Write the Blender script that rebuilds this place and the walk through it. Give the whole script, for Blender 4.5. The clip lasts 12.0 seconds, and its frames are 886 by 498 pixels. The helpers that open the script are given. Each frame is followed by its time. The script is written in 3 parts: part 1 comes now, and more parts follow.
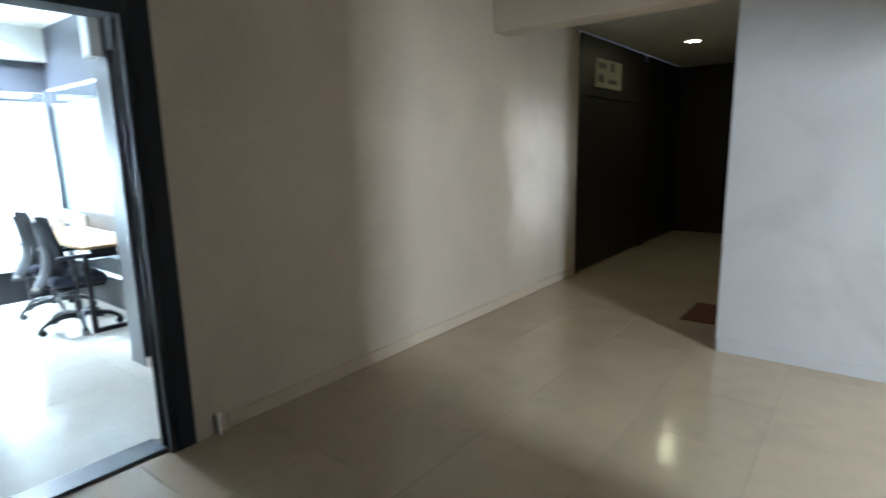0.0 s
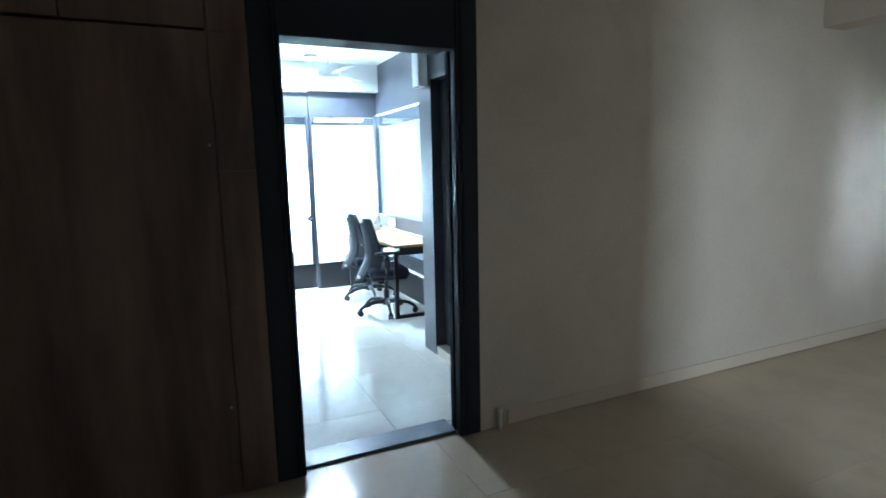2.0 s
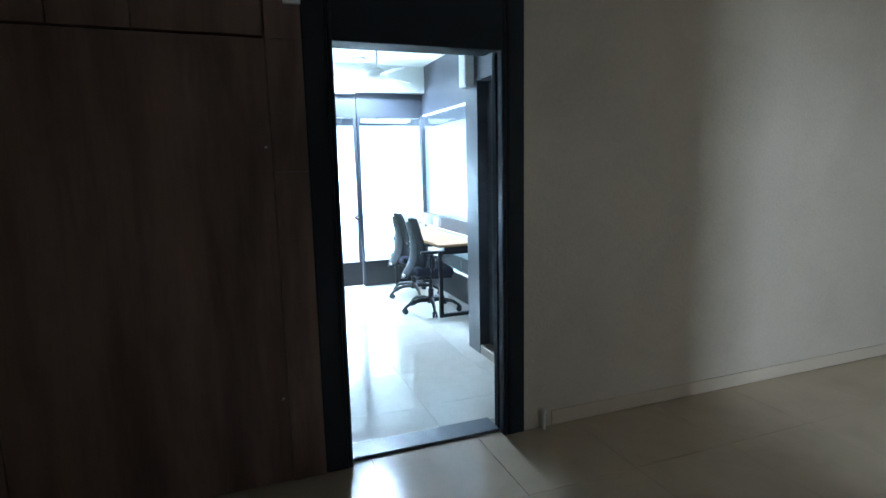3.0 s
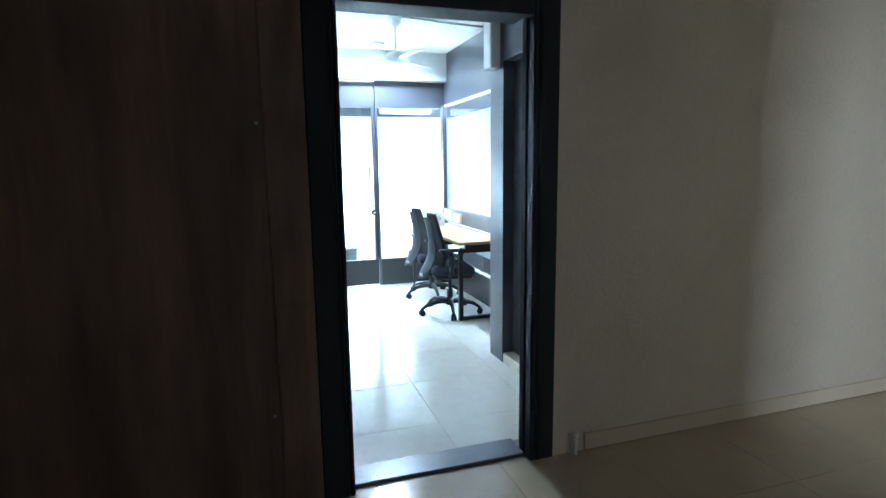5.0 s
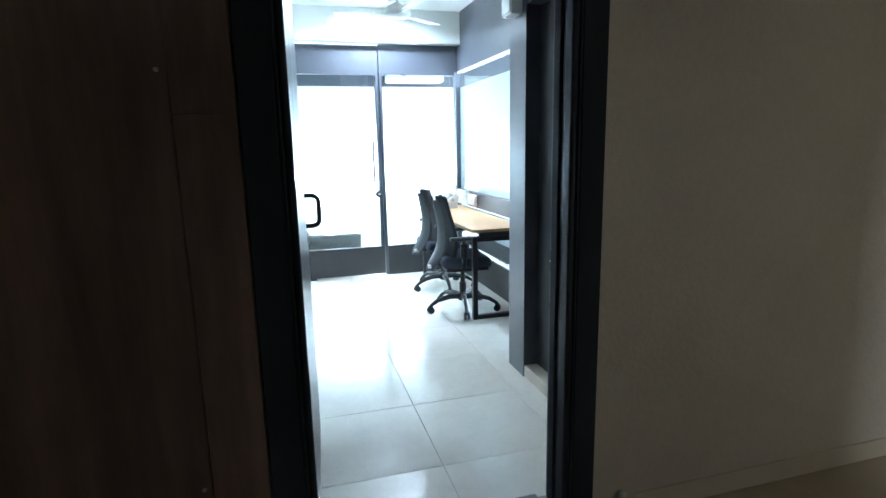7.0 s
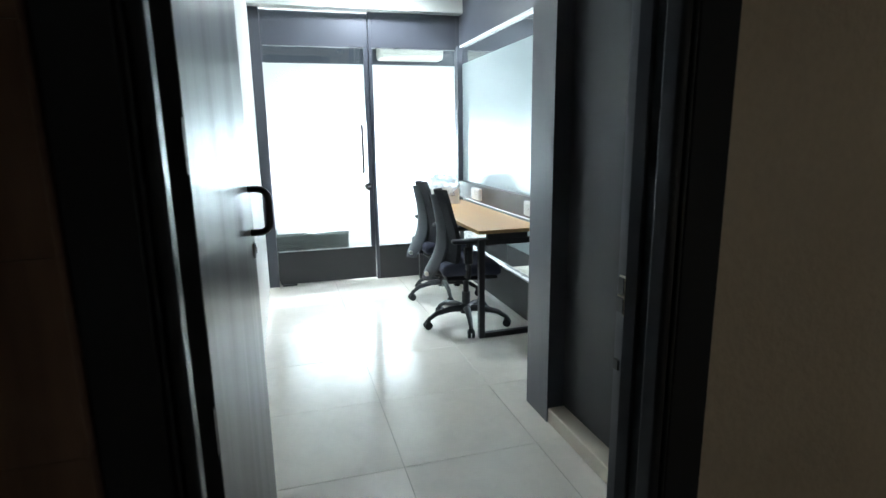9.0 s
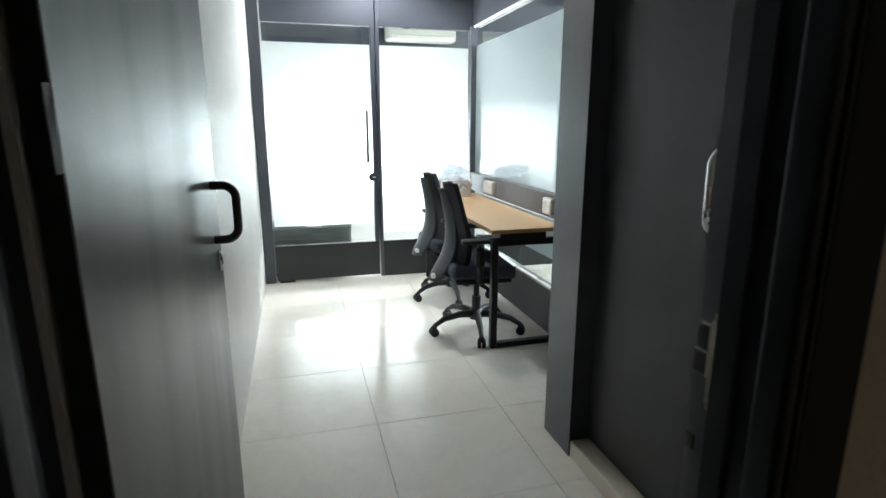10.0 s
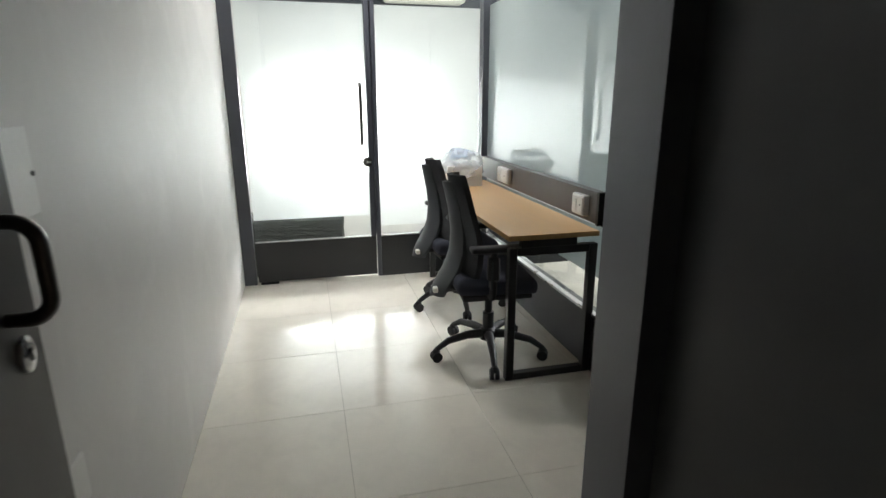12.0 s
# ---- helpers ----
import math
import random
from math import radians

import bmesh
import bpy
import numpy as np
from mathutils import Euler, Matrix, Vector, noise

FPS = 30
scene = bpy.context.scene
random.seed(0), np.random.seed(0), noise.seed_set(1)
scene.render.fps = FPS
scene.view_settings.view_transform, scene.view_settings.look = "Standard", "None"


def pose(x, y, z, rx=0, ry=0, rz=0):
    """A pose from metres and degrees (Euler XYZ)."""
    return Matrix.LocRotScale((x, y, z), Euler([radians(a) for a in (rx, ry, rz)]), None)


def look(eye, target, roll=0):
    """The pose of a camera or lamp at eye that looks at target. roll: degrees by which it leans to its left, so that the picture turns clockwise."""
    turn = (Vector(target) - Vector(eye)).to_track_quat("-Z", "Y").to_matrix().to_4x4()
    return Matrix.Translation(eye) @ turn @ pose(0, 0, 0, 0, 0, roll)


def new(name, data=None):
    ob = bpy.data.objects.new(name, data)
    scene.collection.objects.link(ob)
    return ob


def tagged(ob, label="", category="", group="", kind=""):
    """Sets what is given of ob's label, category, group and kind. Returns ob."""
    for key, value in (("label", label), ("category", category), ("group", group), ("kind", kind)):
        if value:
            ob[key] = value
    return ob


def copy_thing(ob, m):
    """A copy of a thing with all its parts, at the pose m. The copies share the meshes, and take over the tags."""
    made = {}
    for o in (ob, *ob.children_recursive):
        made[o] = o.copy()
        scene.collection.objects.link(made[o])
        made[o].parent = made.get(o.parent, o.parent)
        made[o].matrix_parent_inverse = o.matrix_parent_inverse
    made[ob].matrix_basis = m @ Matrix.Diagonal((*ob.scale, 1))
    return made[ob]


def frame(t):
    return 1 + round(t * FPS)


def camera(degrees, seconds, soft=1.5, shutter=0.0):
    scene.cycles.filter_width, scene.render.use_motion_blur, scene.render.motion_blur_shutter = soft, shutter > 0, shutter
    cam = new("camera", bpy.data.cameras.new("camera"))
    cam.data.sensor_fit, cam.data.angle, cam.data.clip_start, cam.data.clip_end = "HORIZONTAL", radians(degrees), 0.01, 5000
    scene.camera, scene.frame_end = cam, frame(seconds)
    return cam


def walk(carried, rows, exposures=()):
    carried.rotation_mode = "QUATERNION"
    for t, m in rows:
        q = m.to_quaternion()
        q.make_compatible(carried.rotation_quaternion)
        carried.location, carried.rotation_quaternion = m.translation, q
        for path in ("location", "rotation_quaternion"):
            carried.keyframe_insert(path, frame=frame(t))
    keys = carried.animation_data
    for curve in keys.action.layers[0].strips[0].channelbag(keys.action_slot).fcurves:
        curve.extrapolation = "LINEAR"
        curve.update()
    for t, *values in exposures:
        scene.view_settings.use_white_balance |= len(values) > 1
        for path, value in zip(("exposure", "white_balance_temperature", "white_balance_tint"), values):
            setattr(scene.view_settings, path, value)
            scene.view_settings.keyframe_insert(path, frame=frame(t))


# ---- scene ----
cam = camera(78.6, 12.0, shutter=0.5)
PATH = [
    (0, (-0.155, 0.152, 1.471), (-1.375, 1.693, 1.107), -1.2),
    (0.5, (-0.204, 0.084, 1.481), (-1.652, 1.418, 1.13), -1.2),
    (1, (-0.237, 0.041, 1.478), (-1.853, 1.174, 1.153), -1.2),
    (1.5, (-0.24, 0.007, 1.488), (-1.958, 0.983, 1.178), -1.1),
    (2, (-0.234, -0.01, 1.489), (-2.03, 0.818, 1.189), -1.2),
    (2.5, (-0.225, -0.026, 1.493), (-2.061, 0.71, 1.194), -1.3),
    (3, (-0.206, -0.034, 1.496), (-2.063, 0.646, 1.197), -1.3),
    (3.5, (-0.195, -0.041, 1.494), (-2.066, 0.6, 1.193), -1.2),
    (5.5, (-0.718, 0.167, 1.408), (-2.601, 0.768, 1.101), -0.8),
    (6, (-0.859, 0.227, 1.393), (-2.741, 0.821, 1.068), -1.0),
    (6.5, (-1.027, 0.313, 1.39), (-2.915, 0.873, 1.043), -1.0),
    (7, (-1.198, 0.375, 1.402), (-3.088, 0.908, 1.022), -1.2),
    (9, (-1.919, 0.559, 1.34), (-3.801, 1.101, 0.932), -0.9),
    (9.5, (-2.095, 0.617, 1.346), (-3.98, 1.135, 0.925), -0.5),
    (10, (-2.265, 0.652, 1.335), (-4.147, 1.163, 0.887), -0.0),
    (10.5, (-2.468, 0.675, 1.344), (-4.341, 1.196, 0.874), -0.0),
    (11, (-2.650, 0.727, 1.349), (-4.512, 1.255, 0.856), 0.2),
    (11.5, (-2.755, 0.780, 1.356), (-4.617, 1.284, 0.833), -0.1),
    (12, (-2.914, 0.861, 1.342), (-4.784, 1.328, 0.808), -0.1),
]
EXPOSURES = [
    (0.0, 2.05, 5150, 5),
    (0.5, 1.85, 5000, 3),
    (1.0, 1.70, 4900, 2),
    (3.0, 1.65, 4680, 2),
    (6.0, 1.5, 4950, 1),
    (7.2, 1.3, 5100, 3),
    (9.0, 0.55, 5750, 5),
    (10.0, 0.25, 6200, 8),
    (12.0, -0.28, 6750, 12),
]
walk(cam, [(t, look(eye, target, roll)) for t, eye, target, roll in PATH], EXPOSURES)

# ---- world and lights ----
world = bpy.data.worlds.new("world")
scene.world = world
world.use_nodes = True
wn = world.node_tree
sky = wn.nodes.new("ShaderNodeTexSky")
sky.sky_type, sky.sun_disc = "NISHITA", False
sky.sun_elevation, sky.sun_rotation = radians(45), radians(90)
wn.links.new(sky.outputs[0], wn.nodes["Background"].inputs[0])
wn.nodes["Background"].inputs[1].default_value = 0.1


def area(name, m, sx, sy, watts, colour, spread=180):
    l = bpy.data.lights.new(name, "AREA")
    l.shape, l.size, l.size_y, l.energy, l.color, l.spread = "RECTANGLE", sx, sy, watts, colour, radians(spread)
    ob = new(name, l)
    ob.matrix_world = m
    return ob


DAY = (0.92, 0.97, 1.0)
# daylight in the window of the cabin beyond the glass partition
area("window_and_added_light", look((-7.91, 1.25, 1.08), (0, 1.25, 1.08)), 1.35, 0.78, 105, DAY)
# daylight in the window of the cabin beside it
area("window_and_added_light", look((-5.9, 4.10, 1.4), (-5.9, 0, 1.3)), 1.6, 1.0, 92, DAY)
# daylight of an unseen lobby window behind the walker, placed to suit the wall's light
area("window_and_added_light", look((2.97, 1.45, 1.55), (-2.8, 4.1, 1.3)), 0.42, 1.3, 37, (1.0, 0.96, 0.88))
# added narrow beam, only to brighten the far patch of the corridor wall
area("window_and_added_light", look((2.97, 0.38, 1.55), (-2.8, 4.95, 1.35)), 0.20, 1.3, 0.75, (1.0, 0.98, 0.95), 13)


def spot(name, at, to, watts, colour, angle, radius):
    l = bpy.data.lights.new(name, "SPOT")
    l.energy, l.color, l.spot_size, l.spot_blend, l.shadow_soft_size = watts, colour, radians(angle), 0.6, radius
    ob = new(name, l)
    ob.matrix_world = look(at, to)
    return ob


spot("ceiling_lamp_light", (-6.50, 1.31, 2.70), (-6.50, 1.31, 0), 125, (0.97, 0.99, 1.0), 168, 0.10)
spot("downlight_light", (-2.02, 7.45, 2.68), (-2.02, 7.45, 0), 1.3, (1.0, 0.85, 0.45), 140, 0.05)


# ---- materials ----
def material(name, colour, rough=0.5, metal=0.0, var=0.08, scale=6.0, fine=0.05, bump=0.02, fine_scale=120.0,
             stretch=(1, 1, 1), spec=0.5, island=0.0, in_world=False, smudge=0.0, smudge_scale=2.5, smudge_rough=0.0):
    m = bpy.data.materials.new(name)
    m.use_nodes = True
    nt = m.node_tree
    b = nt.nodes["Principled BSDF"]
    b.inputs["Roughness"].default_value, b.inputs["Metallic"].default_value = rough, metal
    b.inputs["Specular IOR Level"].default_value = spec
    co = nt.nodes.new("ShaderNodeTexCoord")
    mp = nt.nodes.new("ShaderNodeMapping")
    mp.inputs["Scale"].default_value = stretch
    if in_world:
        co = nt.nodes.new("ShaderNodeNewGeometry")
    nt.links.new(co.outputs["Position" if in_world else "Object"], mp.inputs[0])
    n1, n2 = nt.nodes.new("ShaderNodeTexNoise"), nt.nodes.new("ShaderNodeTexNoise")
    n1.inputs["Scale"].default_value, n2.inputs["Scale"].default_value = scale, fine_scale
    n1.inputs["Detail"].default_value = 5
    for n in (n1, n2):
        nt.links.new(mp.outputs[0], n.inputs["Vector"])
    total = nt.nodes.new("ShaderNodeMath")
    total.operation = "MULTIPLY_ADD"
    total.inputs[1].default_value, total.inputs[2].default_value = 2 * var, 1 - var
    nt.links.new(n1.outputs[0], total.inputs[0])
    t2 = nt.nodes.new("ShaderNodeMath")
    t2.operation = "MULTIPLY_ADD"
    t2.inputs[1].default_value = 2 * fine
    nt.links.new(n2.outputs[0], t2.inputs[0])
    nt.links.new(total.outputs[0], t2.inputs[2])
    last = t2
    if island:
        oi, t3 = nt.nodes.new("ShaderNodeObjectInfo"), nt.nodes.new("ShaderNodeMath")
        t3.operation = "MULTIPLY_ADD"
        t3.inputs[1].default_value = island
        nt.links.new(oi.outputs["Random"], t3.inputs[0])
        nt.links.new(t2.outputs[0], t3.inputs[2])
        last = t3
    dirt = None
    if smudge or smudge_rough:
        n3, dirt = nt.nodes.new("ShaderNodeTexNoise"), nt.nodes.new("ShaderNodeMapRange")
        n3.inputs["Scale"].default_value, n3.inputs["Detail"].default_value, n3.inputs["Distortion"].default_value = smudge_scale, 8, 1.2
        nt.links.new(mp.outputs[0], n3.inputs["Vector"])
        nt.links.new(n3.outputs[0], dirt.inputs[0])
        dirt.inputs[1].default_value, dirt.inputs[2].default_value = 0.45, 0.80
        t4 = nt.nodes.new("ShaderNodeMath")
        t4.operation = "MULTIPLY_ADD"
        t4.inputs[1].default_value = -smudge
        nt.links.new(dirt.outputs[0], t4.inputs[0])
        nt.links.new(last.outputs[0], t4.inputs[2])
        last = t4
    hsv = nt.nodes.new("ShaderNodeHueSaturation")
    hsv.inputs["Color"].default_value = (*colour, 1)
    nt.links.new(last.outputs[0], hsv.inputs["Value"])
    nt.links.new(hsv.outputs[0], b.inputs["Base Color"])
    r = nt.nodes.new("ShaderNodeMath")
    r.operation = "MULTIPLY_ADD"
    r.inputs[1].default_value, r.inputs[2].default_value = 0.25 * rough, 0.87 * rough
    nt.links.new(n1.outputs[0], r.inputs[0])
    if smudge_rough:
        r2 = nt.nodes.new("ShaderNodeMath")
        r2.operation = "MULTIPLY_ADD"
        r2.inputs[1].default_value = smudge_rough
        nt.links.new(dirt.outputs[0], r2.inputs[0])
        nt.links.new(r.outputs[0], r2.inputs[2])
        r = r2
    nt.links.new(r.outputs[0], b.inputs["Roughness"])
    if bump:
        bp = nt.nodes.new("ShaderNodeBump")
        bp.inputs["Strength"].default_value, bp.inputs["Distance"].default_value = bump, 0.01
        nt.links.new(n2.outputs[0], bp.inputs["Height"])
        nt.links.new(bp.outputs[0], b.inputs["Normal"])
    return m


def frosted_material(name, colour, gloss, through_part):
    """Glass with a white film: light from behind glows through it, the front mirrors a little."""
    m = bpy.data.materials.new(name)
    m.use_nodes = True
    nt = m.node_tree
    nt.nodes.remove(nt.nodes["Principled BSDF"])
    out = nt.nodes["Material Output"]
    tr, df, gl = (nt.nodes.new("ShaderNodeBsdf" + k) for k in ("Translucent", "Diffuse", "Glossy"))
    tr.inputs[0].default_value = df.inputs[0].default_value = (*colour, 1)
    gl.inputs["Roughness"].default_value = 0.02
    a, b = nt.nodes.new("ShaderNodeMixShader"), nt.nodes.new("ShaderNodeMixShader")
    a.inputs[0].default_value = through_part
    nt.links.new(df.outputs[0], a.inputs[1])
    nt.links.new(tr.outputs[0], a.inputs[2])
    fr = nt.nodes.new("ShaderNodeFresnel")
    fr.inputs[0].default_value = gloss
    nt.links.new(fr.outputs[0], b.inputs[0])
    nt.links.new(a.outputs[0], b.inputs[1])
    nt.links.new(gl.outputs[0], b.inputs[2])
    nt.links.new(b.outputs[0], out.inputs[0])
    return m


def film_material(name, colour, rough, ior, ahead):
    """White window film: part of the light goes on forwards, spread by the film, part is scattered all round."""
    m = bpy.data.materials.new(name)
    m.use_nodes = True
    nt = m.node_tree
    nt.nodes.remove(nt.nodes["Principled BSDF"])
    tr, df, rf = (nt.nodes.new("ShaderNodeBsdf" + k) for k in ("Translucent", "Diffuse", "Refraction"))
    for n in (tr, df, rf):
        n.inputs[0].default_value = (*colour, 1)
    rf.inputs["Roughness"].default_value, rf.inputs["IOR"].default_value = rough, ior
    a, b = nt.nodes.new("ShaderNodeMixShader"), nt.nodes.new("ShaderNodeMixShader")
    a.inputs[0].default_value, b.inputs[0].default_value = 0.65, ahead
    nt.links.new(df.outputs[0], a.inputs[1])
    nt.links.new(tr.outputs[0], a.inputs[2])
    nt.links.new(a.outputs[0], b.inputs[1])
    nt.links.new(rf.outputs[0], b.inputs[2])
    nt.links.new(b.outputs[0], nt.nodes["Material Output"].inputs[0])
    return m


def clear_material(name, colour, ior=1.5):
    """Clear sheet glass."""
    m = bpy.data.materials.new(name)
    m.use_nodes = True
    nt = m.node_tree
    nt.nodes.remove(nt.nodes["Principled BSDF"])
    gl = nt.nodes.new("ShaderNodeBsdfGlass")
    gl.inputs["Color"].default_value = (*colour, 1)
    gl.inputs["Roughness"].default_value, gl.inputs["IOR"].default_value = 0.0, ior
    nt.links.new(gl.outputs[0], nt.nodes["Material Output"].inputs[0])
    return m


def glow_material(name, colour, strength):
    m = bpy.data.materials.new(name)
    m.use_nodes = True
    b = m.node_tree.nodes["Principled BSDF"]
    b.inputs["Emission Color"].default_value = (*colour, 1)
    b.inputs["Emission Strength"].default_value = strength
    return m


PLASTER = material("beige_plaster", (0.57, 0.50, 0.405), 0.55, var=0.08, scale=1.5, fine=0.09, bump=0.30, fine_scale=55, smudge=0.12, smudge_scale=1.4)
PALE = material("pale_wall_paint", (0.60, 0.605, 0.625), 0.5, var=0.06, scale=1.3, fine=0.03, bump=0.10, fine_scale=60, smudge=0.22, smudge_scale=1.1)
ROOM_WHITE = material("white_wall_paint", (0.71, 0.70, 0.68), 0.45, var=0.05, scale=1.5, fine=0.02, bump=0.06, fine_scale=25, smudge=-0.10, smudge_scale=3.0)
CEIL = material("ceiling_paint", (0.72, 0.74, 0.70), 0.7, var=0.03, scale=2, fine=0.01)
WOOD = material("dark_wood_laminate", (0.170, 0.108, 0.082), 0.5, var=0.8, scale=3, fine=0.22, bump=0.05, fine_scale=26, stretch=(2.4, 2.4, 0.32), smudge=0.72, smudge_scale=1.7)
GREY = material("dark_grey_laminate", (0.066, 0.070, 0.084), 0.34, var=0.06, scale=4, fine=0.05, bump=0.02, fine_scale=200, stretch=(1, 1, 0.15))
# wood of the passage, with the gloom there put into its near-black colour
DOORWOOD = material("shade_darkened_wood", (0.018, 0.013, 0.011), 0.5, var=0.5, scale=3, stretch=(6, 6, 0.7))
DULL = material("dull_zinc", (0.030, 0.027, 0.024), 0.6, 0.0, var=0.15, scale=30)
KICK = material("black_grey_laminate", (0.017, 0.018, 0.020), 0.34, var=0.06, scale=4)
WRAP = material("dark_wrapped_sheet", (0.075, 0.08, 0.075), 0.15, var=0.9, scale=10, fine=0.3, bump=0.8, fine_scale=14, stretch=(1, 1, 4))
BEAD = material("charcoal_gloss_paint", (0.026, 0.030, 0.037), 0.36, spec=0.15, var=0.1, scale=5, fine=0.05)
FRAME = material("charcoal_frame_paint", (0.030, 0.034, 0.042), 0.6, spec=0.12, var=0.1, scale=5, fine=0.05)
LEAF = material("charcoal_door_laminate", (0.032, 0.034, 0.037), 0.30, spec=1.0, smudge=0.25, smudge_scale=1.2, smudge_rough=0.10, var=0.15, scale=3, fine=0.03, bump=0.0, fine_scale=60, stretch=(5, 5, 0.3))
INNERLEAF = material("matt_charcoal_laminate", (0.034, 0.036, 0.038), 0.42, spec=0.4, var=0.10, scale=9, fine=0.06, bump=0.04, fine_scale=160)
BROWNRAIL = material("brown_grey_laminate", (0.075, 0.066, 0.066), 0.35, var=0.06, scale=5)
TILE = material("ivory_vitrified_tile", (0.72, 0.68, 0.60), 0.07, var=0.08, scale=2.2, fine=0.03, bump=0.0, fine_scale=30, island=0.05, in_world=True, smudge=0.08, smudge_scale=5.5, smudge_rough=0.22, spec=0.38)
HALLTILE = material("beige_vitrified_tile", (0.52, 0.43, 0.31), 0.13, var=0.10, scale=2.0, fine=0.03, bump=0.0, fine_scale=30, island=0.07, in_world=True, smudge=0.12, smudge_scale=3.0, smudge_rough=0.12)
GROUT = material("grey_beige_grout", (0.36, 0.33, 0.27), 0.8, var=0.6, scale=2.6, in_world=True)
MARBLE = material("beige_marble", (0.60, 0.54, 0.44), 0.25, var=0.12, scale=9)
SILL = material("grey_granite", (0.14, 0.15, 0.17), 0.3, var=0.2, scale=30, fine=0.15)
OAK = material("light_oak_laminate", (0.56, 0.35, 0.17), 0.38, var=0.08, scale=4, fine=0.05, bump=0.02, fine_scale=30, stretch=(0.5, 6, 6))
OAKEDGE = material("oak_edge_band", (0.50, 0.30, 0.12), 0.4, var=0.08, scale=8)
BLACK = material("black_powder_coat", (0.012, 0.012, 0.013), 0.35, var=0.1, scale=12, bump=0.04, fine_scale=400)
PLASTIC = material("black_plastic", (0.014, 0.014, 0.016), 0.48, var=0.1, scale=14, bump=0.04, fine_scale=300)
SHELL = material("grey_plastic", (0.034, 0.038, 0.044), 0.45, var=0.08, scale=14, bump=0.04, fine_scale=300)
MESH = material("dark_mesh_fabric", (0.016, 0.017, 0.020), 0.85, var=0.12, scale=20, fine=0.3, bump=0.3, fine_scale=500)
FABRIC = material("dark_seat_fabric", (0.030, 0.033, 0.050), 0.9, var=0.15, scale=18, fine=0.3, bump=0.3, fine_scale=450)
STEEL = material("brushed_steel", (0.55, 0.55, 0.55), 0.28, 1.0, var=0.06, scale=10)
DARKSTEEL = material("dark_bronze_metal", (0.09, 0.085, 0.08), 0.3, 0.9, var=0.1, scale=12)
BRASS = material("worn_brass", (0.50, 0.46, 0.36), 0.45, 0.4, var=0.2, scale=30)
SEAL = material("worn_plate_paint", (0.42, 0.39, 0.30), 0.6, 0.1, var=0.6, scale=40, fine=0.2, bump=0.2)
WHITEPL = material("white_plastic", (0.78, 0.78, 0.76), 0.35, var=0.02, scale=10)
# cream darkened in colour for the shaded front of the backlit air conditioner
ACBODY = material("backlit_cream_plastic", (0.52, 0.51, 0.45), 0.4, var=0.04, scale=10)
CREAM = material("cream_plastic", (0.70, 0.70, 0.62), 0.4, var=0.03, scale=10)
SIGN = material("pale_sign_board", (0.45, 0.44, 0.34), 0.5, var=0.05, scale=10)
SIGNINK = material("sign_print", (0.10, 0.11, 0.10), 0.5)
MAT = material("brown_coir", (0.13, 0.055, 0.030), 0.95, var=0.2, scale=30, fine=0.3, bump=0.6, fine_scale=300)
BLUE = material("blue_paper", (0.25, 0.45, 0.75), 0.6)
PAPER = material("white_carton", (0.70, 0.70, 0.70), 0.6)
SKIRT = material("beige_skirting_tile", (0.62, 0.53, 0.41), 0.22, var=0.08, scale=5)
FROST = film_material("frosted_film", (0.90, 0.91, 0.90), 0.52, 1.45, 0.72)
FROSTSIDE = frosted_material("frosted_gloss_glass", (0.62, 0.69, 0.69), 1.75, 0.6)
CLEAR = clear_material("clear_glass", (0.95, 0.97, 0.965))
BAG = frosted_material("clear_plastic_wrap", (0.85, 0.87, 0.9), 1.5, 0.5)
bag_mix, bag_clear = BAG.node_tree.nodes.new("ShaderNodeMixShader"), BAG.node_tree.nodes.new("ShaderNodeBsdfTransparent")
bag_out = BAG.node_tree.nodes["Material Output"].inputs[0]
BAG.node_tree.links.new(bag_out.links[0].from_socket, bag_mix.inputs[2])
BAG.node_tree.links.new(bag_clear.outputs[0], bag_mix.inputs[1])
BAG.node_tree.links.new(bag_mix.outputs[0], bag_out)
bag_mix.inputs[0].default_value = 0.42
LAMPGLOW = glow_material("lamp_glow", (0.95, 0.98, 1.0), 30)
WARMGLOW = glow_material("warm_lamp_glow", (1.0, 0.86, 0.45), 14)


# ---- mesh helpers ----
def box_bm(lo, hi, bevel=0.0, bm=None, segs=1):
    own = bmesh.new()
    bmesh.ops.create_cube(own, size=1)
    for v in own.verts:
        v.co = Vector([lo[i] + (v.co[i] + 0.5) * (hi[i] - lo[i]) for i in range(3)])
    if bevel:
        bmesh.ops.bevel(own, geom=own.edges[:], offset=bevel, segments=segs, profile=0.5, affect="EDGES")
    return merge(bm, own)


def merge(bm, own):
    if bm is None:
        return own
    me = bpy.data.meshes.new("tmp")
    own.to_mesh(me)
    own.free()
    bm.from_mesh(me)
    bpy.data.meshes.remove(me)
    return bm


